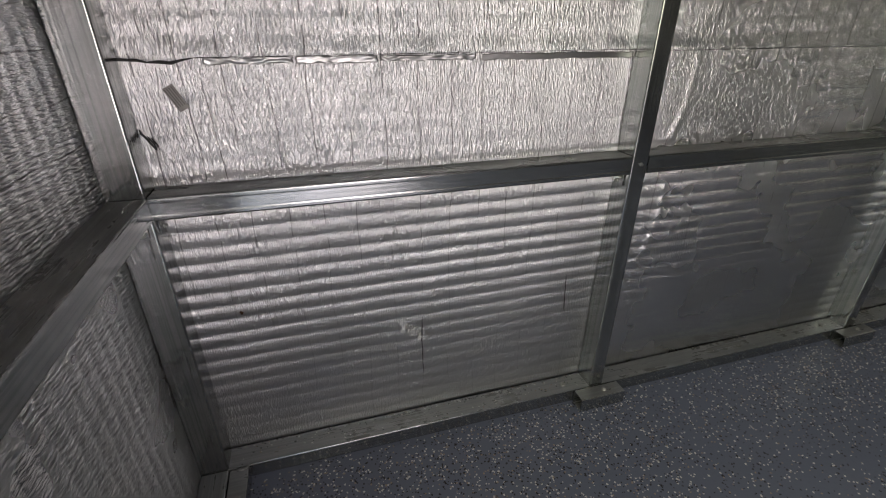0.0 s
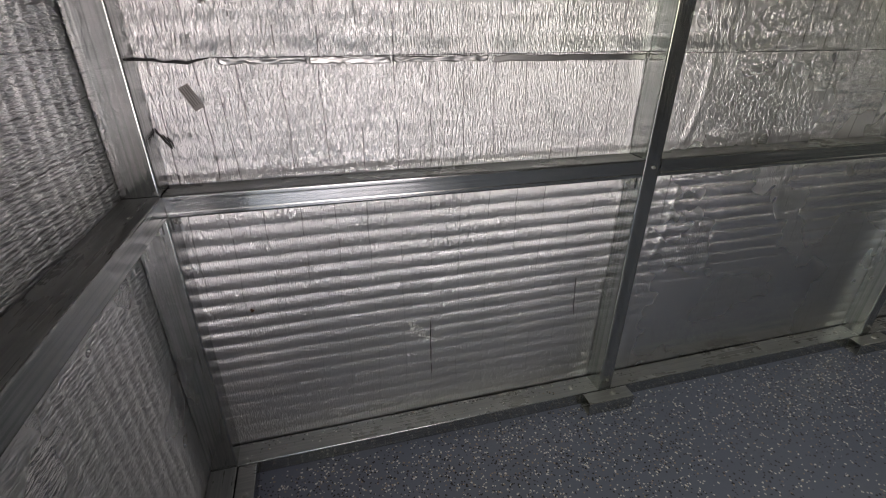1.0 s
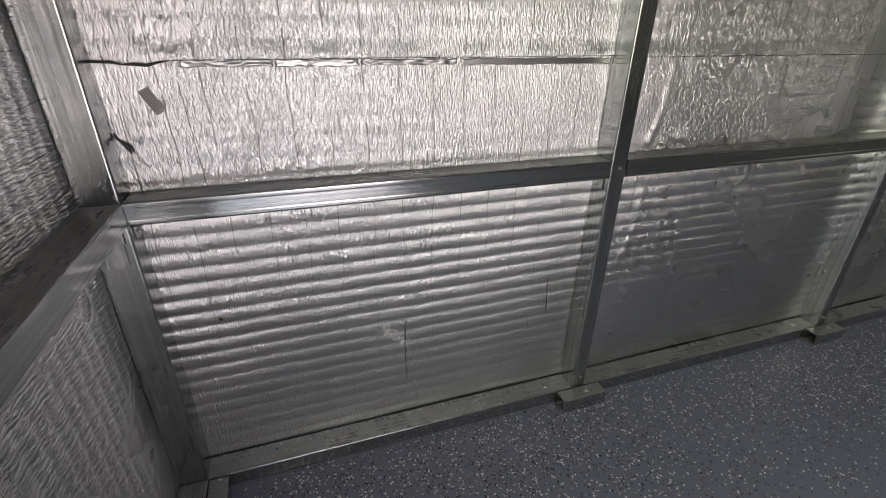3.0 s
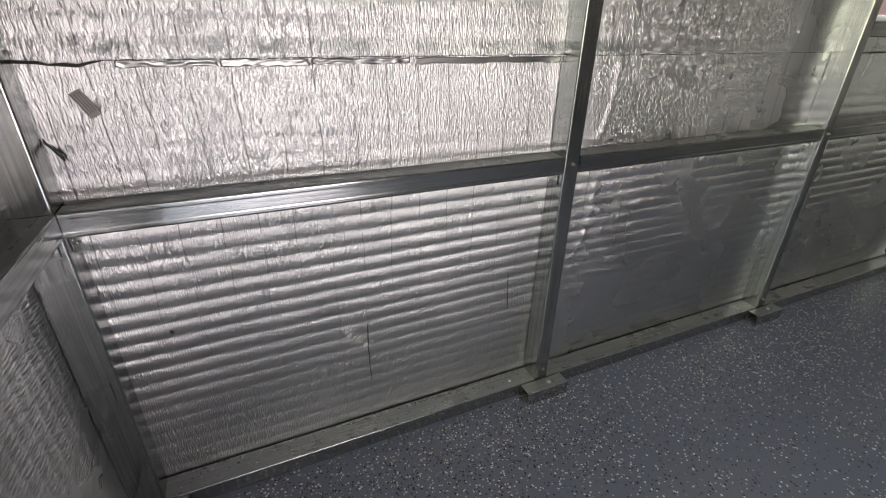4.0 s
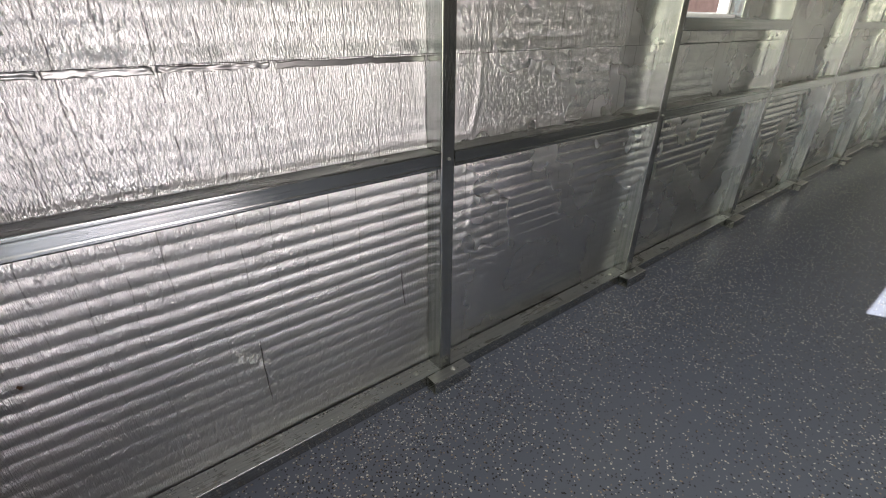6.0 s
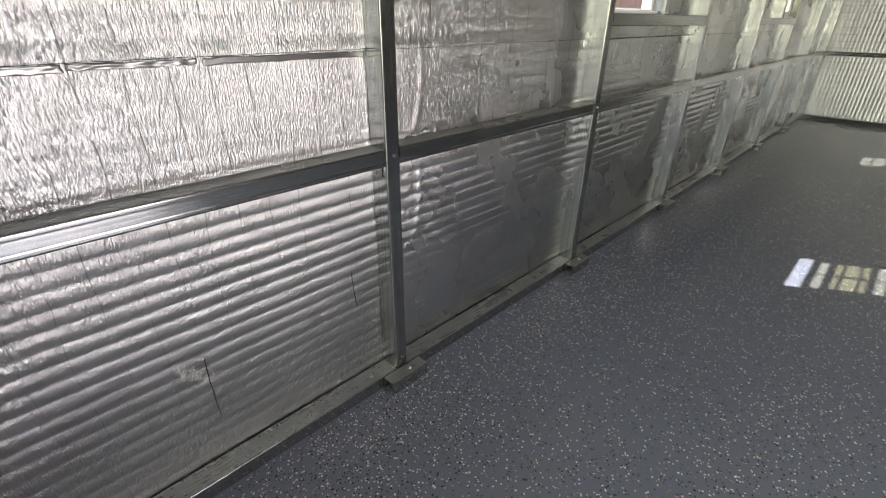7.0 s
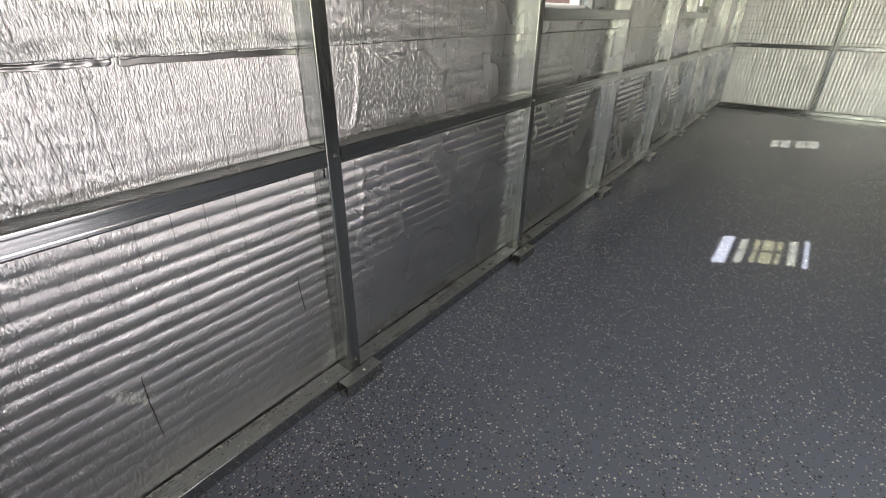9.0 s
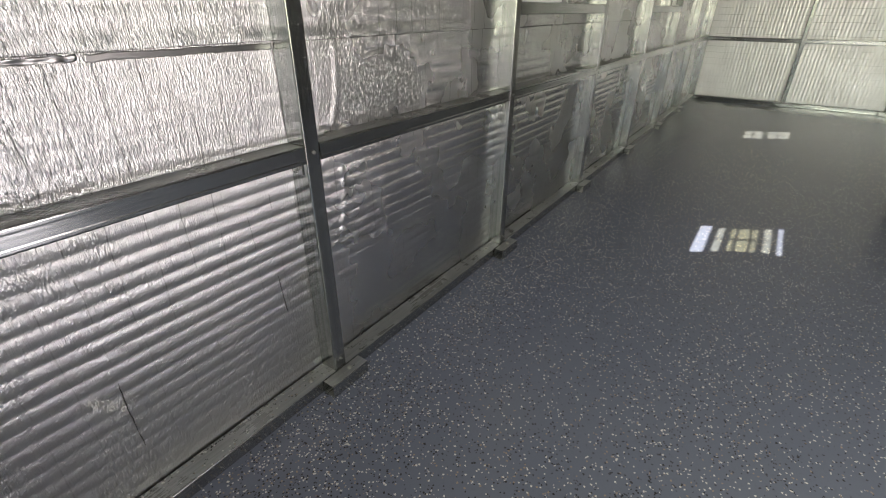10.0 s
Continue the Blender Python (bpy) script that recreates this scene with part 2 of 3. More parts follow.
def foil_sheet(name, span, heights, ribs, place, material, parent, holes=(), pitch=0.0516, depth=0.005, step=0.02, seed=1, label="", curl=0.0, folds=()):
    """Foil-faced insulation over ribbed sheet. span: the run along the wall; ribs: 'lie' or 'stand'; place(u, w, z): room point for a
    run u, a bulge w towards the room and a height z."""
    fine = pitch / 8
    us = np.arange(span[0], span[1] + 1e-6, step if ribs == "lie" else fine)
    zs = np.arange(heights[0], heights[1] + 1e-6, fine if ribs == "lie" else step)
    us, zs = np.r_[us, span[1]], np.r_[zs, heights[1]]
    for h in holes:
        us, zs = np.r_[us, h[0], h[1]], np.r_[zs, h[2], h[3]]
    us, zs = np.unique(us.round(4)), np.unique(zs.round(4))
    U, Z = np.meshgrid(us, zs)
    a, b = (U - span[0]) / (span[1] - span[0]), (Z - heights[0]) / (heights[1] - heights[0])
    big = smooth_noise((max(2, int((span[1] - span[0]) / 0.5)), max(2, int((heights[1] - heights[0]) / 0.4))), seed)(a, b)
    mid = smooth_noise((max(2, int((span[1] - span[0]) / 0.07)), max(2, int((heights[1] - heights[0]) / 0.07))), seed + 1)(a, b)
    run, other = (Z, U) if ribs == "lie" else (U, Z)
    wob = smooth_noise((max(2, int((span[1] - span[0]) / 0.12)), max(2, int((heights[1] - heights[0]) / 0.1))), seed + 2)(a, b)
    phase = (run + 0.0015 * wob) / pitch
    rib = np.abs(np.sin(np.pi * phase)) ** 0.75
    pressed = np.clip((Z - 0.05) / 0.6, 0.45, 1.0) if ribs == "lie" else 1.0
    if ribs == "lie":
        pressed = pressed * (1 - 0.72 * np.clip((Z - 1.02) / 0.1, 0, 1))
    bulge = depth * pressed * rib * (0.8 + 0.25 * big) + 0.0012 * big + 0.0004 * mid
    for u0, z0, u1, z1, wide, tall in folds:
        way = np.array([u1 - u0, z1 - z0])
        long = np.hypot(*way)
        s = ((U - u0) * way[0] + (Z - z0) * way[1]) / long
        off = ((U - u0) * way[1] - (Z - z0) * way[0]) / long + 0.02 * np.sin(np.pi * s / long)
        bulge = bulge + tall * np.exp(-(off / wide) ** 2) * np.clip(s / 0.04, 0, 1) * np.clip((long - s) / 0.06, 0, 1)
    if curl:
        bulge = bulge + curl * np.exp(-((Z - heights[0]) / 0.02) ** 2) * (0.6 + 0.6 * mid)
    bulge = bulge + 0.003 - 0.003 * np.clip((0.068 - Z) / 0.005, 0, 1)     # tucked in behind the base rail
    X, Y, Zz = place(U, bulge, Z)
    co = np.stack([X, Y, Zz], -1).reshape(-1, 3)
    rows, cols = U.shape
    idx = np.arange(rows * cols).reshape(rows, cols)
    quads = np.stack([idx[:-1, :-1], idx[:-1, 1:], idx[1:, 1:], idx[1:, :-1]], -1)
    uc, zc = (us[:-1] + us[1:]) / 2, (zs[:-1] + zs[1:]) / 2
    keep = np.ones(quads.shape[:2], bool)
    for h in holes:
        keep &= ~(((uc > h[0]) & (uc < h[1]))[None, :] & ((zc > h[2]) & (zc < h[3]))[:, None])
    quads = quads[keep]
    data = bpy.data.meshes.new(name)
    data.vertices.add(len(co))
    data.vertices.foreach_set("co", co.ravel())
    data.loops.add(quads.size)
    data.loops.foreach_set("vertex_index", quads.ravel().astype(np.int32))
    data.polygons.add(len(quads))
    data.polygons.foreach_set("loop_start", np.arange(0, quads.size, 4, dtype=np.int32))
    data.update(calc_edges=True)
    data.validate()
    data.shade_smooth()
    data.materials.append(material)
    ob = new(name, data)
    ob.parent = parent
    return tagged(ob, label) if label else ob


# ---- ground, floor and shell ----
ground = tagged(link("ground", box(-300, 300, -300, 300, -0.6, -0.12), GROUND), "pale bare earth ground outside the building", "ground", kind="structure")
floor = tagged(link("floor", box(-0.14, LENGTH + 0.12, -WIDTH - 0.15, 0.14, -0.12, 0.0), EPOXY),
               "grey-blue epoxy floor with scattered colour chips", "floor", kind="structure")


def wall_with_holes(name, run, top, holes, placed, label):
    """An outer sheet wall of real thickness, built as upright and level boxes round its openings."""
    bm = bmesh.new()
    cuts = sorted({run[0], run[1], *[v for h in holes for v in h[:2]]})
    for a, b in zip(cuts, cuts[1:]):
        inside = [h for h in holes if h[0] <= a and b <= h[1]]
        z = 0.0
        for h in inside:
            if h[2] > z:
                add_box(bm, *placed(a, b), z, h[2])
            z = h[3]
        add_box(bm, *placed(a, b), z, top)
    return tagged(link(name, bm, SHEET), label, "wall", kind="structure")


wall_north = wall_with_holes("wall_north", (-0.07, LENGTH + 0.06), EAVE, WINDOWS, lambda a, b: (a, b, NORTH + 0.012, NORTH + 0.045), "metal-clad long wall lined with foil-faced insulation")
wall_south = wall_with_holes("wall_south", (-0.07, LENGTH + 0.06), EAVE, [(a, b, 0.0, t) for a, b, t in DOORS], lambda a, b: (a, b, -WIDTH - 0.06, -WIDTH - 0.03),
                             "metal-clad long wall with a wide door opening")
wall_west = wall_with_holes("wall_west", (-WIDTH - 0.03, NORTH + 0.011), EAVE, [(GABLE_DOOR[0], GABLE_DOOR[1], 0.0, GABLE_DOOR[2])], lambda a, b: (WEST_FACE - 0.05, WEST_FACE - 0.012, a, b), "metal-clad end wall lined with foil-faced insulation")
wall_east = wall_with_holes("wall_east", (-WIDTH - 0.03, NORTH + 0.011), EAVE, (), lambda a, b: (LENGTH + 0.03, LENGTH + 0.06, a, b), "metal-clad far end wall lined with foil-faced insulation")

SEAM = 1.40
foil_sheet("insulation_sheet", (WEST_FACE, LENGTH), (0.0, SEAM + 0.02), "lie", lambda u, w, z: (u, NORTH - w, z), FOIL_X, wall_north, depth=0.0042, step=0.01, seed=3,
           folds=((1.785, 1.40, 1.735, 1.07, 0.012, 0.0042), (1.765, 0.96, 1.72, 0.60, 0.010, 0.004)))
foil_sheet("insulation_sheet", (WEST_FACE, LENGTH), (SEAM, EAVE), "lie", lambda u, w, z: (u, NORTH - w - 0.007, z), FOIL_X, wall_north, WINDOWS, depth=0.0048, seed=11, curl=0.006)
foil_sheet("insulation_sheet", (-WIDTH, NORTH), (0.0, EAVE), "stand", lambda u, w, z: (WEST_FACE + w, u, z), FOIL_W, wall_west, [(GABLE_DOOR[0], GABLE_DOOR[1], 0.0, GABLE_DOOR[2])], pitch=0.0516, depth=0.0032, step=0.025, seed=21)
for south, north in ((-3.4, NORTH), (-WIDTH, -4.5)):
    foil_sheet("insulation_sheet", (south, north), (0.0, EAVE), "stand", lambda u, w, z: (LENGTH - w, u, z), FOIL_E, wall_east, pitch=0.0516, depth=0.0042, step=0.025, seed=31)
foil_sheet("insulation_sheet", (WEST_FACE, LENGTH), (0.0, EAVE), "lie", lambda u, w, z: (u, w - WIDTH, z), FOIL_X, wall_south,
           [(a, b, 0.0, t) for a, b, t in DOORS], step=0.1, pitch=0.1, depth=0.006, seed=41)

# closed gable roof, lined like the walls; each gable's triangle is part of its own ceiling mesh
bm = bmesh.new()
mid = -WIDTH / 2
for y0, z0, y1, z1 in ((0.09, EAVE, mid, RIDGE), (mid, RIDGE, -WIDTH - 0.06, EAVE)):
    quad = [bm.verts.new((x, y, z + d)) for d in (0, 0.05) for x, y, z in ((-0.08, y0, z0), (LENGTH + 0.06, y0, z0), (LENGTH + 0.06, y1, z1), (-0.08, y1, z1))]
    for f in ((3, 2, 1, 0), (4, 5, 6, 7), (0, 1, 5, 4), (1, 2, 6, 5), (2, 3, 7, 6), (3, 0, 4, 7)):
        bm.faces.new([quad[i] for i in f])
for x0, x1 in ((-0.08, -0.02), (LENGTH + 0.01, LENGTH + 0.06)):
    tri = [bm.verts.new((x, y, z)) for x in (x0, x1) for y, z in ((0.09, EAVE), (mid, RIDGE), (-WIDTH - 0.06, EAVE))]
    for f in ((0, 1, 2), (5, 4, 3), (0, 3, 4, 1), (1, 4, 5, 2), (2, 5, 3, 0)):
        bm.faces.new([tri[i] for i in f])
bmesh.ops.recalc_face_normals(bm, faces=bm.faces)
ceiling = tagged(link("ceiling", bm, FOIL_X), "pitched metal roof lined with foil-faced insulation", "ceiling", kind="structure")

# ---- steel frame ----
POSTS = (1.525, 3.030, 4.562, 6.088, 7.610, 9.136)     # x of the posts' west faces along the north wall
GIRT = 1.072                                            # top of the middle rail
SILL = 1.525


def screw(parent, x, y, z, rot, small=False):
    bm = bolt_mesh(0.0045, 0.007) if small else bolt_mesh()
    return part("screw", moved(bm, x, y, z, turn=rot), SCREW, parent, "zinc hex-head screw with washer")


UP, SOUTH = Matrix.Identity(4), pose(0, 0, 0, 90, 0, 0)


def clip(parent, x, y, z, way):
    """A bent angle clip under a rail, against a post's side; way: -1 on the west side."""
    bm = bmesh.new()
    add_box(bm, min(0, way * 0.003), max(0, way * 0.003), -0.024, 0.024, -0.045, 0, 0.0006)
    add_box(bm, min(0, way * 0.05), max(0, way * 0.05), -0.024, 0.024, -0.003, 0, 0.0006)
    ob = part("clip", moved(bm, x, y, z), PLATE, parent, "galvanised angle clip screwed under the rail")
    for dy, dz in ((-0.011, -0.018), (0.010, -0.034)):
        screw(ob, x + way * 0.003, y + dy, z + dz, pose(0, 0, 0, 0, 90 * way, 0), True)
    return ob


def end_clip(parent, x, y, z, way):
    """The same clip under a rail of an end wall; way: 1 where the rail runs on northwards from it."""
    bm = bmesh.new()
    add_box(bm, -0.024, 0.024, min(0, way * 0.003), max(0, way * 0.003), -0.045, 0, 0.0006)
    add_box(bm, -0.024, 0.024, min(0, way * 0.05), max(0, way * 0.05), -0.003, 0, 0.0006)
    ob = part("clip", moved(bm, x, y, z), PLATE, parent, "galvanised angle clip screwed under the rail")
    for dx, dz in ((-0.011, -0.018), (0.010, -0.034)):
        screw(ob, x + dx, y + way * 0.003, z + dz, pose(0, 0, 0, -90 * way, 0, 0), True)
    return ob


def wall_post(x, y, height, label, group, w=T, d=DEEP):
    post = base("wall_post", x, y, T, label, "post", group)
    part("tube", tube(2, height, w, d), GALV[2], post)
    return post


for k, x in enumerate(POSTS):
    p = wall_post(x + T / 2, MID_Y, EAVE - T - 0.03, "upright square galvanised steel post on the base rail", "posts of the long wall")
    for dz in (GIRT - T * 1.45, 0.05):
        screw(p, 0.004, -DEEP / 2 + 0.0005, dz, SOUTH, True)
wall_post(MID_X, MID_Y, EAVE - T - 0.03, "galvanised steel corner post where two foil-lined walls meet", "corner posts", DEEP, DEEP)
wall_post(MID_E, MID_Y, EAVE - T - 0.03, "galvanised steel corner post where two foil-lined walls meet", "corner posts", DEEP, DEEP)
END_POSTS = (-1.475, -2.86, -4.30)
for y in END_POSTS:
    wall_post(MID_E, y, EAVE - T - 0.03, "upright square galvanised steel post on the base rail", "posts of the far end wall", DEEP, T)
wall_post(MID_X, -1.40, EAVE - T - 0.03, "upright square galvanised steel post on the base rail", "posts of the near end wall", DEEP, T)


def rail(name, axis, x, y, z, length, label, category, group):
    thing = base(name, x, y, z, label, category, group)
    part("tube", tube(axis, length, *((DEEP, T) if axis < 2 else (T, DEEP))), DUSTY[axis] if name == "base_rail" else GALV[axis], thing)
    return thing


gap = 0.002
ends = [0.079, *[v for x in POSTS for v in (x, x + T)], LENGTH - DEEP - 0.006]
for a, b in zip(ends[0::2], ends[1::2]):
    g = rail("girt", 0, a + gap, MID_Y, GIRT - T / 2, b - a - 2 * gap, "horizontal galvanised steel rail between two posts", "rail", "middle rails of the long wall")
    clip(g, b - a - 1.5 * gap, 0.004, -T / 2 - 0.0005, -1)
    clip(g, -0.5 * gap, 0.004, -T / 2 - 0.0005, 1)
for k in (1, 3):
    a, b = POSTS[k] + T + gap, POSTS[k + 1] - gap
    g = rail("window_rail", 0, a, MID_Y, SILL - T / 2, b - a, "horizontal galvanised steel rail under a window", "rail", "rails under the windows")
    clip(g, b - a + 0.001, 0.004, -T / 2 - 0.0005, -1)
for x in (WINDOWS[0][1] + 0.004, WINDOWS[1][0] - T - 0.004):
    rail("window_jamb", 2, x + T / 2, MID_Y, SILL + gap, EAVE - SILL - 0.04, "upright galvanised steel tube beside a window", "post", "jamb tubes of the windows")
west_run = 1.40 - T / 2 - T - 0.001 - 2 * gap
west_girt = rail("girt", 1, MID_X + 0.002, -1.40 + T / 2 + gap, GIRT - T / 2, west_run, "horizontal galvanised steel rail on the near end wall", "rail", "middle rails of the end walls")
end_clip(west_girt, 0.004, 0.0, -T / 2 - 0.0005, 1)
end_clip(west_girt, 0.004, west_run, -T / 2 - 0.0005, -1)
ey = [-T - 0.001, *[v for y in END_POSTS for v in (y + T / 2, y - T / 2)], -WIDTH + 0.02]
for a, b in zip(ey[0::2], ey[1::2]):
    g = rail("girt", 1, MID_E, b + gap, GIRT - T / 2, a - b - 2 * gap, "horizontal galvanised steel rail on the far end wall", "rail", "middle rails of the end walls")
    end_clip(g, -0.004, 0.0, -T / 2 - 0.0005, 1)
    end_clip(g, -0.004, a - b - 2 * gap, -T / 2 - 0.0005, -1)

long_rail = rail("base_rail", 0, WEST_FACE + 0.006, MID_Y - 0.0005, T / 2, LENGTH - WEST_FACE - 0.02, "galvanised steel base rail along the floor, chips on top", "rail", "base rails")
rail("base_rail", 1, MID_E - 0.003, -WIDTH + 0.03, T / 2, WIDTH - 0.03 - T - 0.004, "galvanised steel base rail along the floor", "rail", "base rails")
rail("base_rail", 1, MID_X + 0.001, -WIDTH + 0.03, T / 2, WIDTH - 0.03 - T - 0.004, "galvanised steel base rail along the floor", "rail", "base rails")


def base_bracket(x, y, axis, length, label="short hollow galvanised anchor tube beside the base rail"):
    """A short open length of tube, flush with the base rail, with one bolt on it and one in the rail."""
    thing = base("base_bracket", x, y, 0.0, label, "bracket", "anchor brackets along the walls")
    part("tube", moved(tube(axis, length, T, T, 0.004, 0.003, 0.0), 0, 0, T / 2 + 0.0005), PLATE, thing)
    part("bolt", moved(bolt_mesh(0.0085, 0.013), *((length * 0.62, 0.004, T + 0.0005) if axis == 0 else (0.004, length * 0.5, T + 0.0005))), SCREW, thing, "zinc bolt with washer")
    return thing


for x in POSTS:
    base_bracket(x - 0.076, -1.5 * T - 0.004, 0, 0.207)
    screw(long_rail, x - 0.105 - WEST_FACE - 0.006, -0.002, T / 2, UP)
base_bracket(0.079 + 0.5 * T + 0.004, -T - 0.010 - 0.24, 1, 0.24)
for y in END_POSTS:
    base_bracket(LENGTH - DEEP - 0.5 * T - 0.014, y - 0.10, 1, 0.2)


# ---- windows ----
def hung_window(name, x0, x1, z0, z1, raised, dropped, label):
    """A white double-hung window with a two-by-two grid in each sash; raised, dropped: how far the lower sash is pushed up and the upper one let down."""
    w = base(name, (x0 + x1) / 2, 0.02, z0, label, "window", kind="structure")
    bm = bmesh.new()
    f = 0.035
    hx, hz = (x1 - x0) / 2, z1 - z0
    for a in ((-hx, -hx + f, 0, hz), (hx - f, hx, 0, hz), (-hx + f, hx - f, 0, 0.025), (-hx + f, hx - f, hz - f, hz)):
        add_box(bm, a[0], a[1], -0.008, 0.05, a[2], a[3], 0.003)
    part("window_frame", bm, VINYL, w, "white vinyl frame")
    bm = box(-hx + 0.002, hx - 0.002, -0.050, -0.009, 0.0, 0.016, 0.004)
    part("window_sill", bm, VINYL, w, "white vinyl sill")
    half = (hz - f - 0.026) / 2 + 0.012
    for low, depth in ((0.027 + raised, 0.010), (hz - f - half - dropped, 0.036)):
        bm = bmesh.new()
        s, top = 0.04, low + half
        for a in ((-hx + f + 0.001, -hx + f + s, low, top), (hx - f - s, hx - f - 0.001, low, top), (-hx + f + s, hx - f - s, low, low + s), (-hx + f + s, hx - f - s, top - s, top)):
            add_box(bm, a[0], a[1], depth - 0.010, depth + 0.010, a[2], a[3] - 0.001, 0.002)
        sash = part("sash", bm, VINYL, w, "white vinyl sash")
        bm = bmesh.new()
        add_box(bm, -0.008, 0.008, depth - 0.004, depth + 0.004, low + s, top - s)
        add_box(bm, -hx + f + s, -0.0085, depth - 0.004, depth + 0.004, (low + top) / 2 - 0.008, (low + top) / 2 + 0.008)
        add_box(bm, 0.0085, hx - f - s, depth - 0.004, depth + 0.004, (low + top) / 2 - 0.008, (low + top) / 2 + 0.008)
        part("grille", bm, VINYL, sash, "white grille bars")
        part("pane", box(-hx + f + s - 0.004, hx - f - s + 0.004, depth + 0.006, depth + 0.009, low + s - 0.004, top - s + 0.003), GLASS, sash, "clear glass pane")
    return w


hung_window("window_1", *WINDOWS[0], 0.215, 0.06, "white double-hung window, lower sash raised, upper one let down")
hung_window("window_2", *WINDOWS[1], 0.0, 0.0, "white double-hung window, closed, with grille bars")
tagged(link("backdrop", box(-20, 40, 9.0, 9.2, -0.12, 2.9), BRICK), "distant red-brown wall seen through a window", "backdrop", kind="structure")

# ---- marks on the insulation ----
def sticker():
    thing = base("label_sticker", 0.205, -0.011, 1.300, "small grey printed label stuck on the foil", "label")
    part("paper", box(-0.0135, 0.0135, -0.0012, 0.0012, -0.032, 0.032), LABEL, thing)
    for k in range(4):
        part("print_bar", box(-0.011 + k * 0.006, -0.0085 + k * 0.006, -0.0019, -0.0013, -0.022, 0.028), INK, thing, "dark printed bar")
    thing.matrix_world = pose(0.184, NORTH - 0.0110, 1.299, 0, -27, 0)
    return thing


sticker()


def splat(name, x, z, size, material, label, category, seed, stretch=1.0, lift=0.012):
    """A thin ragged patch on the foil."""
    rnd = random.Random(seed)
    bm = bmesh.new()
    n = 22
    front = [bm.verts.new((math.cos(a) * size * s, -0.0006, math.sin(a) * size * s * stretch)) for a, s in ((2 * math.pi * k / n, rnd.uniform(0.35, 1.0)) for k in range(n))]
    back = [bm.verts.new((v.co.x, 0.0006, v.co.z)) for v in front]
    bm.faces.new(front)
    bm.faces.new(back[::-1])
    for k in range(n):
        bm.faces.new((front[k], back[k], back[(k + 1) % n], front[(k + 1) % n]))
    bmesh.ops.recalc_face_normals(bm, faces=bm.faces)
    ob = link(name, bm, material)
    ob.matrix_world = pose(x, NORTH - lift, z)
    return tagged(ob, label, category)


splat("stain", 0.218, 0.640, 0.011, RUST, "small brown rusty stain on the foil", "stain", 4, 0.7, 0.0085)


def streak(name, parent, line, width, material, seed, lift, label=""):
    """A thin ragged ribbon on the wall through the given (x, z) corners."""
    rnd = random.Random(seed)
    bm = bmesh.new()
    pts = []
    line = [(0.5 + (x - 0.5) * 1.024, 1.48 + (z - 1.48) * 1.024) for x, z in line]
    for (x0, z0), (x1, z1) in zip(line, line[1:]):
        steps = max(2, int(math.hypot(x1 - x0, z1 - z0) / 0.02))
        pts += [(x0 + (x1 - x0) * k / steps, z0 + (z1 - z0) * k / steps) for k in range(steps)]
    pts.append(line[-1])
    flat = abs(line[-1][0] - line[0][0]) > abs(line[-1][1] - line[0][1])
    rows = []
    for k, (x, z) in enumerate(pts):
        w = width * rnd.uniform(0.35, 1.0) * (0.25 if k in (0, len(pts) - 1) else 1)
        j = rnd.uniform(-0.25, 0.25) * width
        dx, dz = (0, w / 2) if flat else (w / 2, 0)
        rows.append([bm.verts.new((x + sx * dx + (0 if flat else j), y, z + sx * dz + (j if flat else 0))) for sx, y in ((-1, NORTH - lift), (1, NORTH - lift), (1, NORTH - lift + 0.0015), (-1, NORTH - lift + 0.0015))])
    for a, b in zip(rows, rows[1:]):
        for i in range(4):
            bm.faces.new((a[i], a[(i + 1) % 4], b[(i + 1) % 4], b[i]))
    bm.faces.new(rows[0])
    bm.faces.new(rows[-1][::-1])
    bmesh.ops.recalc_face_normals(bm, faces=bm.faces)
    return part(name, bm, material, parent, label)


# the joint between the two insulation sheets: an open dark gap near the corner, then a thin line
joint = base("sheet_joint", 0, 0, 0, "dark open joint between two overlapping foil sheets", "joint")
streak("gap", joint, ((0.068, 1.397), (0.11, 1.392), (0.15, 1.388), (0.20, 1.386), (0.25, 1.392)), 0.009, DARK, 1, 0.0165)
for k, (a, b) in enumerate(((0.24, 1.52), (1.60, 3.02), (3.10, 4.55), (4.63, 6.08), (6.16, 7.60), (7.68, 9.12))):
    streak("gap", joint, ((a, 1.394), ((a + b) / 2, 1.397), (b, 1.399)), (0.0024, 0.0024, 0.006, 0.003, 0.004, 0.003)[k], DARK, 20 + k, 0.0155)

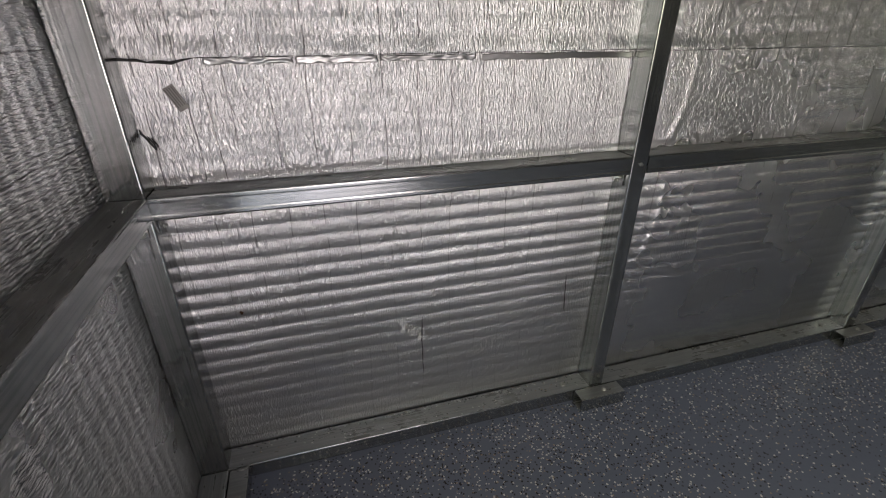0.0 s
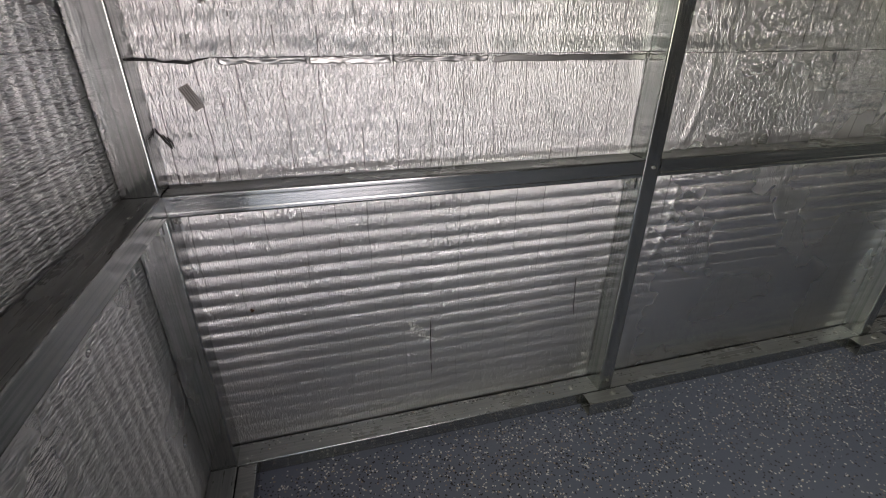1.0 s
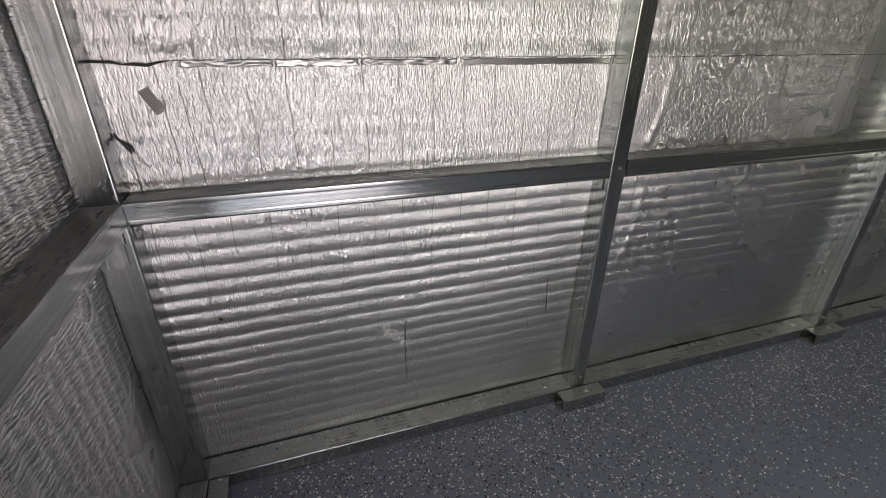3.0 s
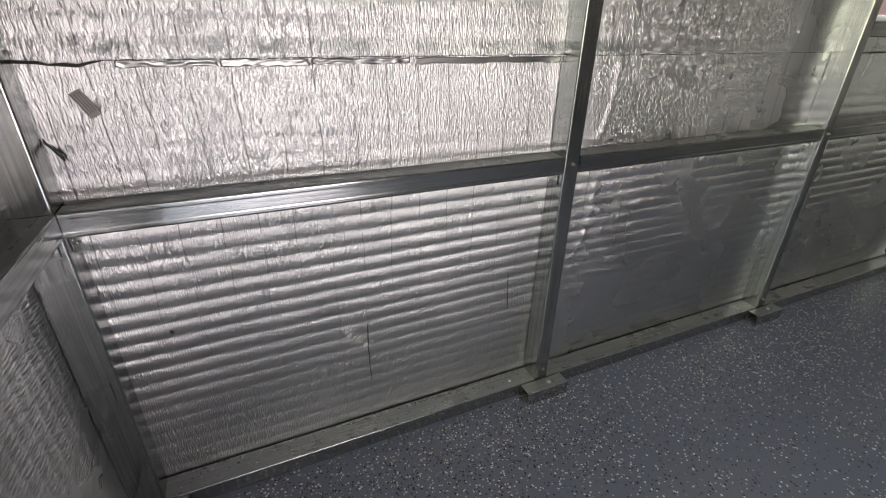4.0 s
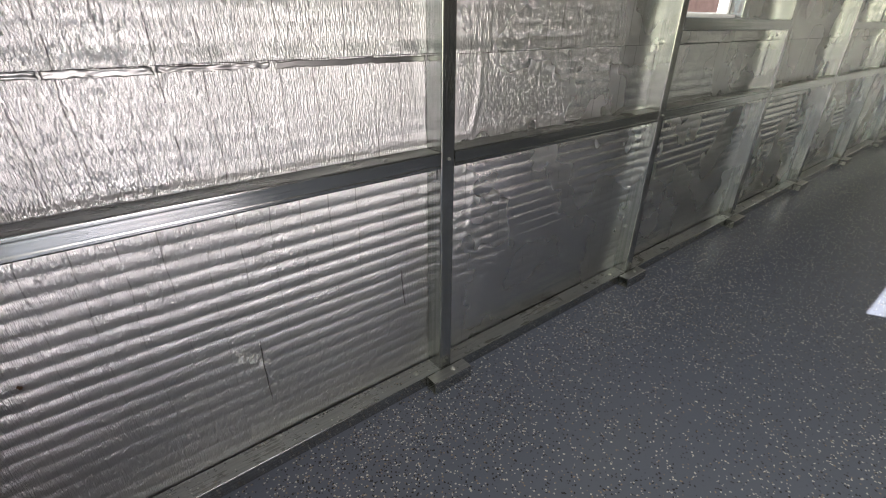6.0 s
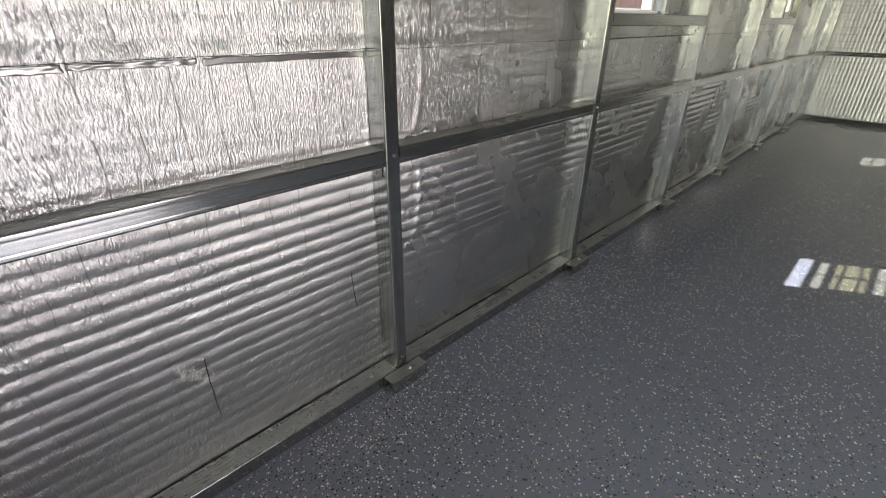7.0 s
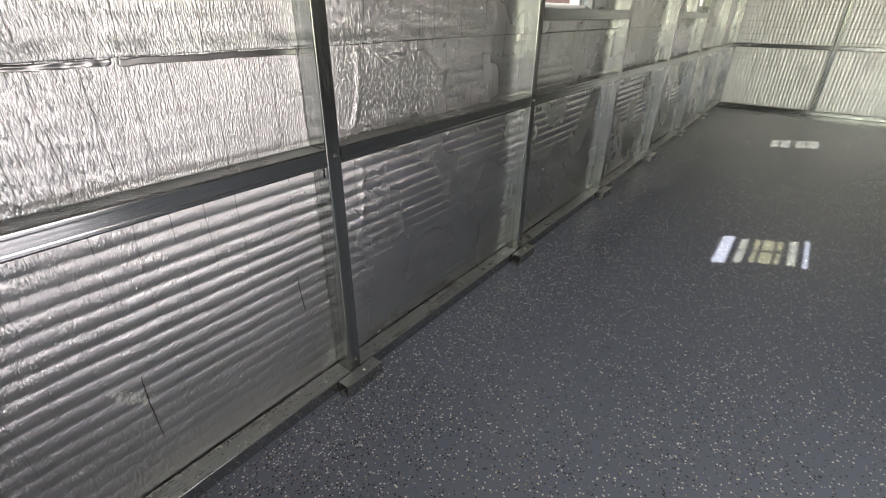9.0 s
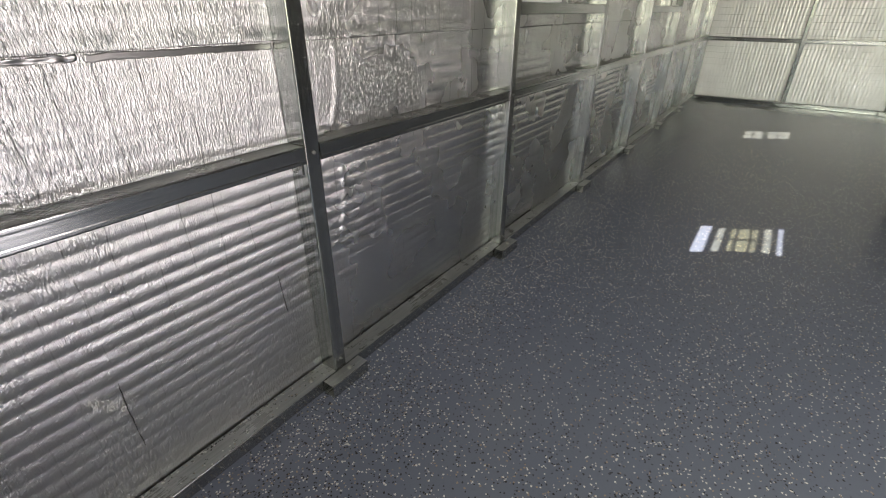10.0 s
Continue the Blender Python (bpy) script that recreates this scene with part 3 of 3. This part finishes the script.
# crumpled tape along the joint beside the corner
rng_tape = np.random.RandomState(5)
tape = base("joint_tape", 0, 0, 0, "crumpled strip of shiny foil tape along the sheet joint", "tape")
for a, b in ((0.262, 0.478), (0.484, 0.700), (0.708, 0.985), (1.0, 1.52)):
    bm = bmesh.new()
    cols, rows_n = int((b - a) / 0.005), 7
    crush = 0.0024 if a < 0.95 else 0.0003
    tall = rng_tape.uniform(0.014, 0.018)
    wave = smooth_noise((max(2, int((b - a) / 0.019)), 3), int(a * 1000))
    cu, cv = np.meshgrid(np.linspace(0, 1, cols), np.linspace(0, 1, rows_n))
    d = crush * wave(cu, cv)
    grid = [[bm.verts.new((a + (b - a) * i / (cols - 1) + 0.002 * float(d[j, i]) / crush, NORTH - 0.0085 - float(d[j, i]) ,
                           1.391 - tall * (1 - j / 6) + 0.003 * float(wave(np.array(cu[j, i]), np.array(0.5))))) for i in range(cols)] for j in range(rows_n)]
    for j in range(rows_n - 1):
        for i in range(cols - 1):
            bm.faces.new((grid[j][i], grid[j][i + 1], grid[j + 1][i + 1], grid[j + 1][i]))
    strip = part("strip", bm, TAPE, tape, smooth=True)
    solid = strip.modifiers.new("thickness", "SOLIDIFY")
    solid.thickness = 0.0006

tear = base("foil_tear", 0, 0, 0, "thin upright tears and a small hole in the foil", "tear")
streak("slit", tear, ((0.803, 0.53), (0.800, 0.43), (0.804, 0.27)), 0.0045, DARK, 2, 0.0088)
streak("slit", tear, ((1.370, 0.612), (1.376, 0.52), (1.383, 0.442)), 0.004, DARK, 3, 0.0092)
streak("slit", tear, ((0.255, 1.35), (0.262, 1.22), (0.268, 1.08)), 0.0018, DARK, 4, 0.0092)
streak("hole", tear, ((0.090, 1.232), (0.100, 1.209), (0.116, 1.180)), 0.010, DARK, 6, 0.0095)
for k in range(3):
    streak("hole", tear, ((0.096 + 0.009 * k, 1.222 - 0.006 * k), (0.108 + 0.007 * k, 1.200 - 0.004 * k), (0.116 + 0.004 * k, 1.178)), 0.005, DARK, 60 + k, 0.0098)

scuff = base("scuff_mark", 0, 0, 0, "pale scuffed patch on the foil", "scuff")
rnd = random.Random(9)
for k in range(46):
    t = rnd.random() ** 1.3
    x, z = 0.730 + 0.085 * t + rnd.uniform(-0.010, 0.010), 0.515 - 0.085 * t + rnd.uniform(-0.012, 0.028) * (1 - 0.3 * t)
    h = rnd.uniform(0.008, 0.022)
    streak("fleck", scuff, ((x, z), (x + rnd.uniform(-0.006, 0.006), z - h)), rnd.uniform(0.003, 0.008), SCUFF, 40 + k, 0.0090)


# ---- loose colour chips ----
def chips(name, places, sizes, colours, label):
    """Many flat five-sided chips of three colours in one mesh."""
    rng = np.random.RandomState(len(places))
    n = len(places)
    angles = np.sort(rng.uniform(0, 1, (n, 5)) * 0.8 + np.arange(5) * 1.0, axis=1) * (2 * np.pi / 5) + rng.uniform(0, 6.28, (n, 1))
    radii = sizes[:, None] * rng.uniform(0.55, 1.0, (n, 5))
    xy = np.stack([np.cos(angles) * radii, np.sin(angles) * radii], -1) + places[:, None, :2]
    z = np.broadcast_to(places[:, None, 2:], (n, 5, 1)) + rng.uniform(0, 0.0004, (n, 5, 1))
    co = np.concatenate([xy, z], -1).reshape(-1, 3)
    data = bpy.data.meshes.new(name)
    data.vertices.add(n * 5)
    data.vertices.foreach_set("co", co.ravel())
    data.loops.add(n * 5)
    data.loops.foreach_set("vertex_index", np.arange(n * 5, dtype=np.int32))
    data.polygons.add(n)
    data.polygons.foreach_set("loop_start", np.arange(0, n * 5, 5, dtype=np.int32))
    data.polygons.foreach_set("material_index", colours.astype(np.int32))
    data.update(calc_edges=True)
    for m in CHIP:
        data.materials.append(m)
    return tagged(new(name, data), label, "chips", kind="stuff")


rng = np.random.RandomState(7)
n = 240000
xy = np.stack([rng.uniform(0.1, LENGTH - 0.1, n), rng.uniform(-4.0, -T - 0.004, n)], -1)
clump = smooth_noise((22, 11), 5)(xy[:, 0] / LENGTH, -xy[:, 1] / 4.0) + 0.6 * smooth_noise((60, 28), 6)(xy[:, 0] / LENGTH, -xy[:, 1] / 4.0)
near_wall = np.exp(-((-xy[:, 1] - 0.25) / 0.22) ** 2)
keep = rng.uniform(0, 1, n) < np.clip(0.46 + 0.10 * clump + 0.7 * near_wall * (1 + 0.5 * clump), 0.12, 1.0)
xy = xy[keep]
n = len(xy)
colours = rng.choice(3, n, p=(0.36, 0.49, 0.15))
chips("floor_chips", np.c_[xy, np.full(n, 0.0008)], rng.uniform(0.0027, 0.0060, n), colours, "white, black and tan vinyl chips strewn in the floor coating")
n = 4500
x = rng.uniform(0.1, LENGTH - 0.1, n)
dense = smooth_noise((30, 2), 8)(x / LENGTH, x * 0)
x = x[rng.uniform(-0.9, 1, n) < dense]
n = len(x)
chips("rail_chips", np.c_[x, np.where(rng.uniform(0, 1, n) < 0.6, 0.024 - np.abs(rng.normal(0, 0.010, n)), rng.uniform(-T + 0.006, 0.022, n)).clip(-T + 0.006, 0.025), np.full(n, T + 0.001)], rng.uniform(0.0026, 0.0055, n), rng.choice(3, n, p=(0.4, 0.42, 0.18)), "vinyl floor chips fallen on the base rail")
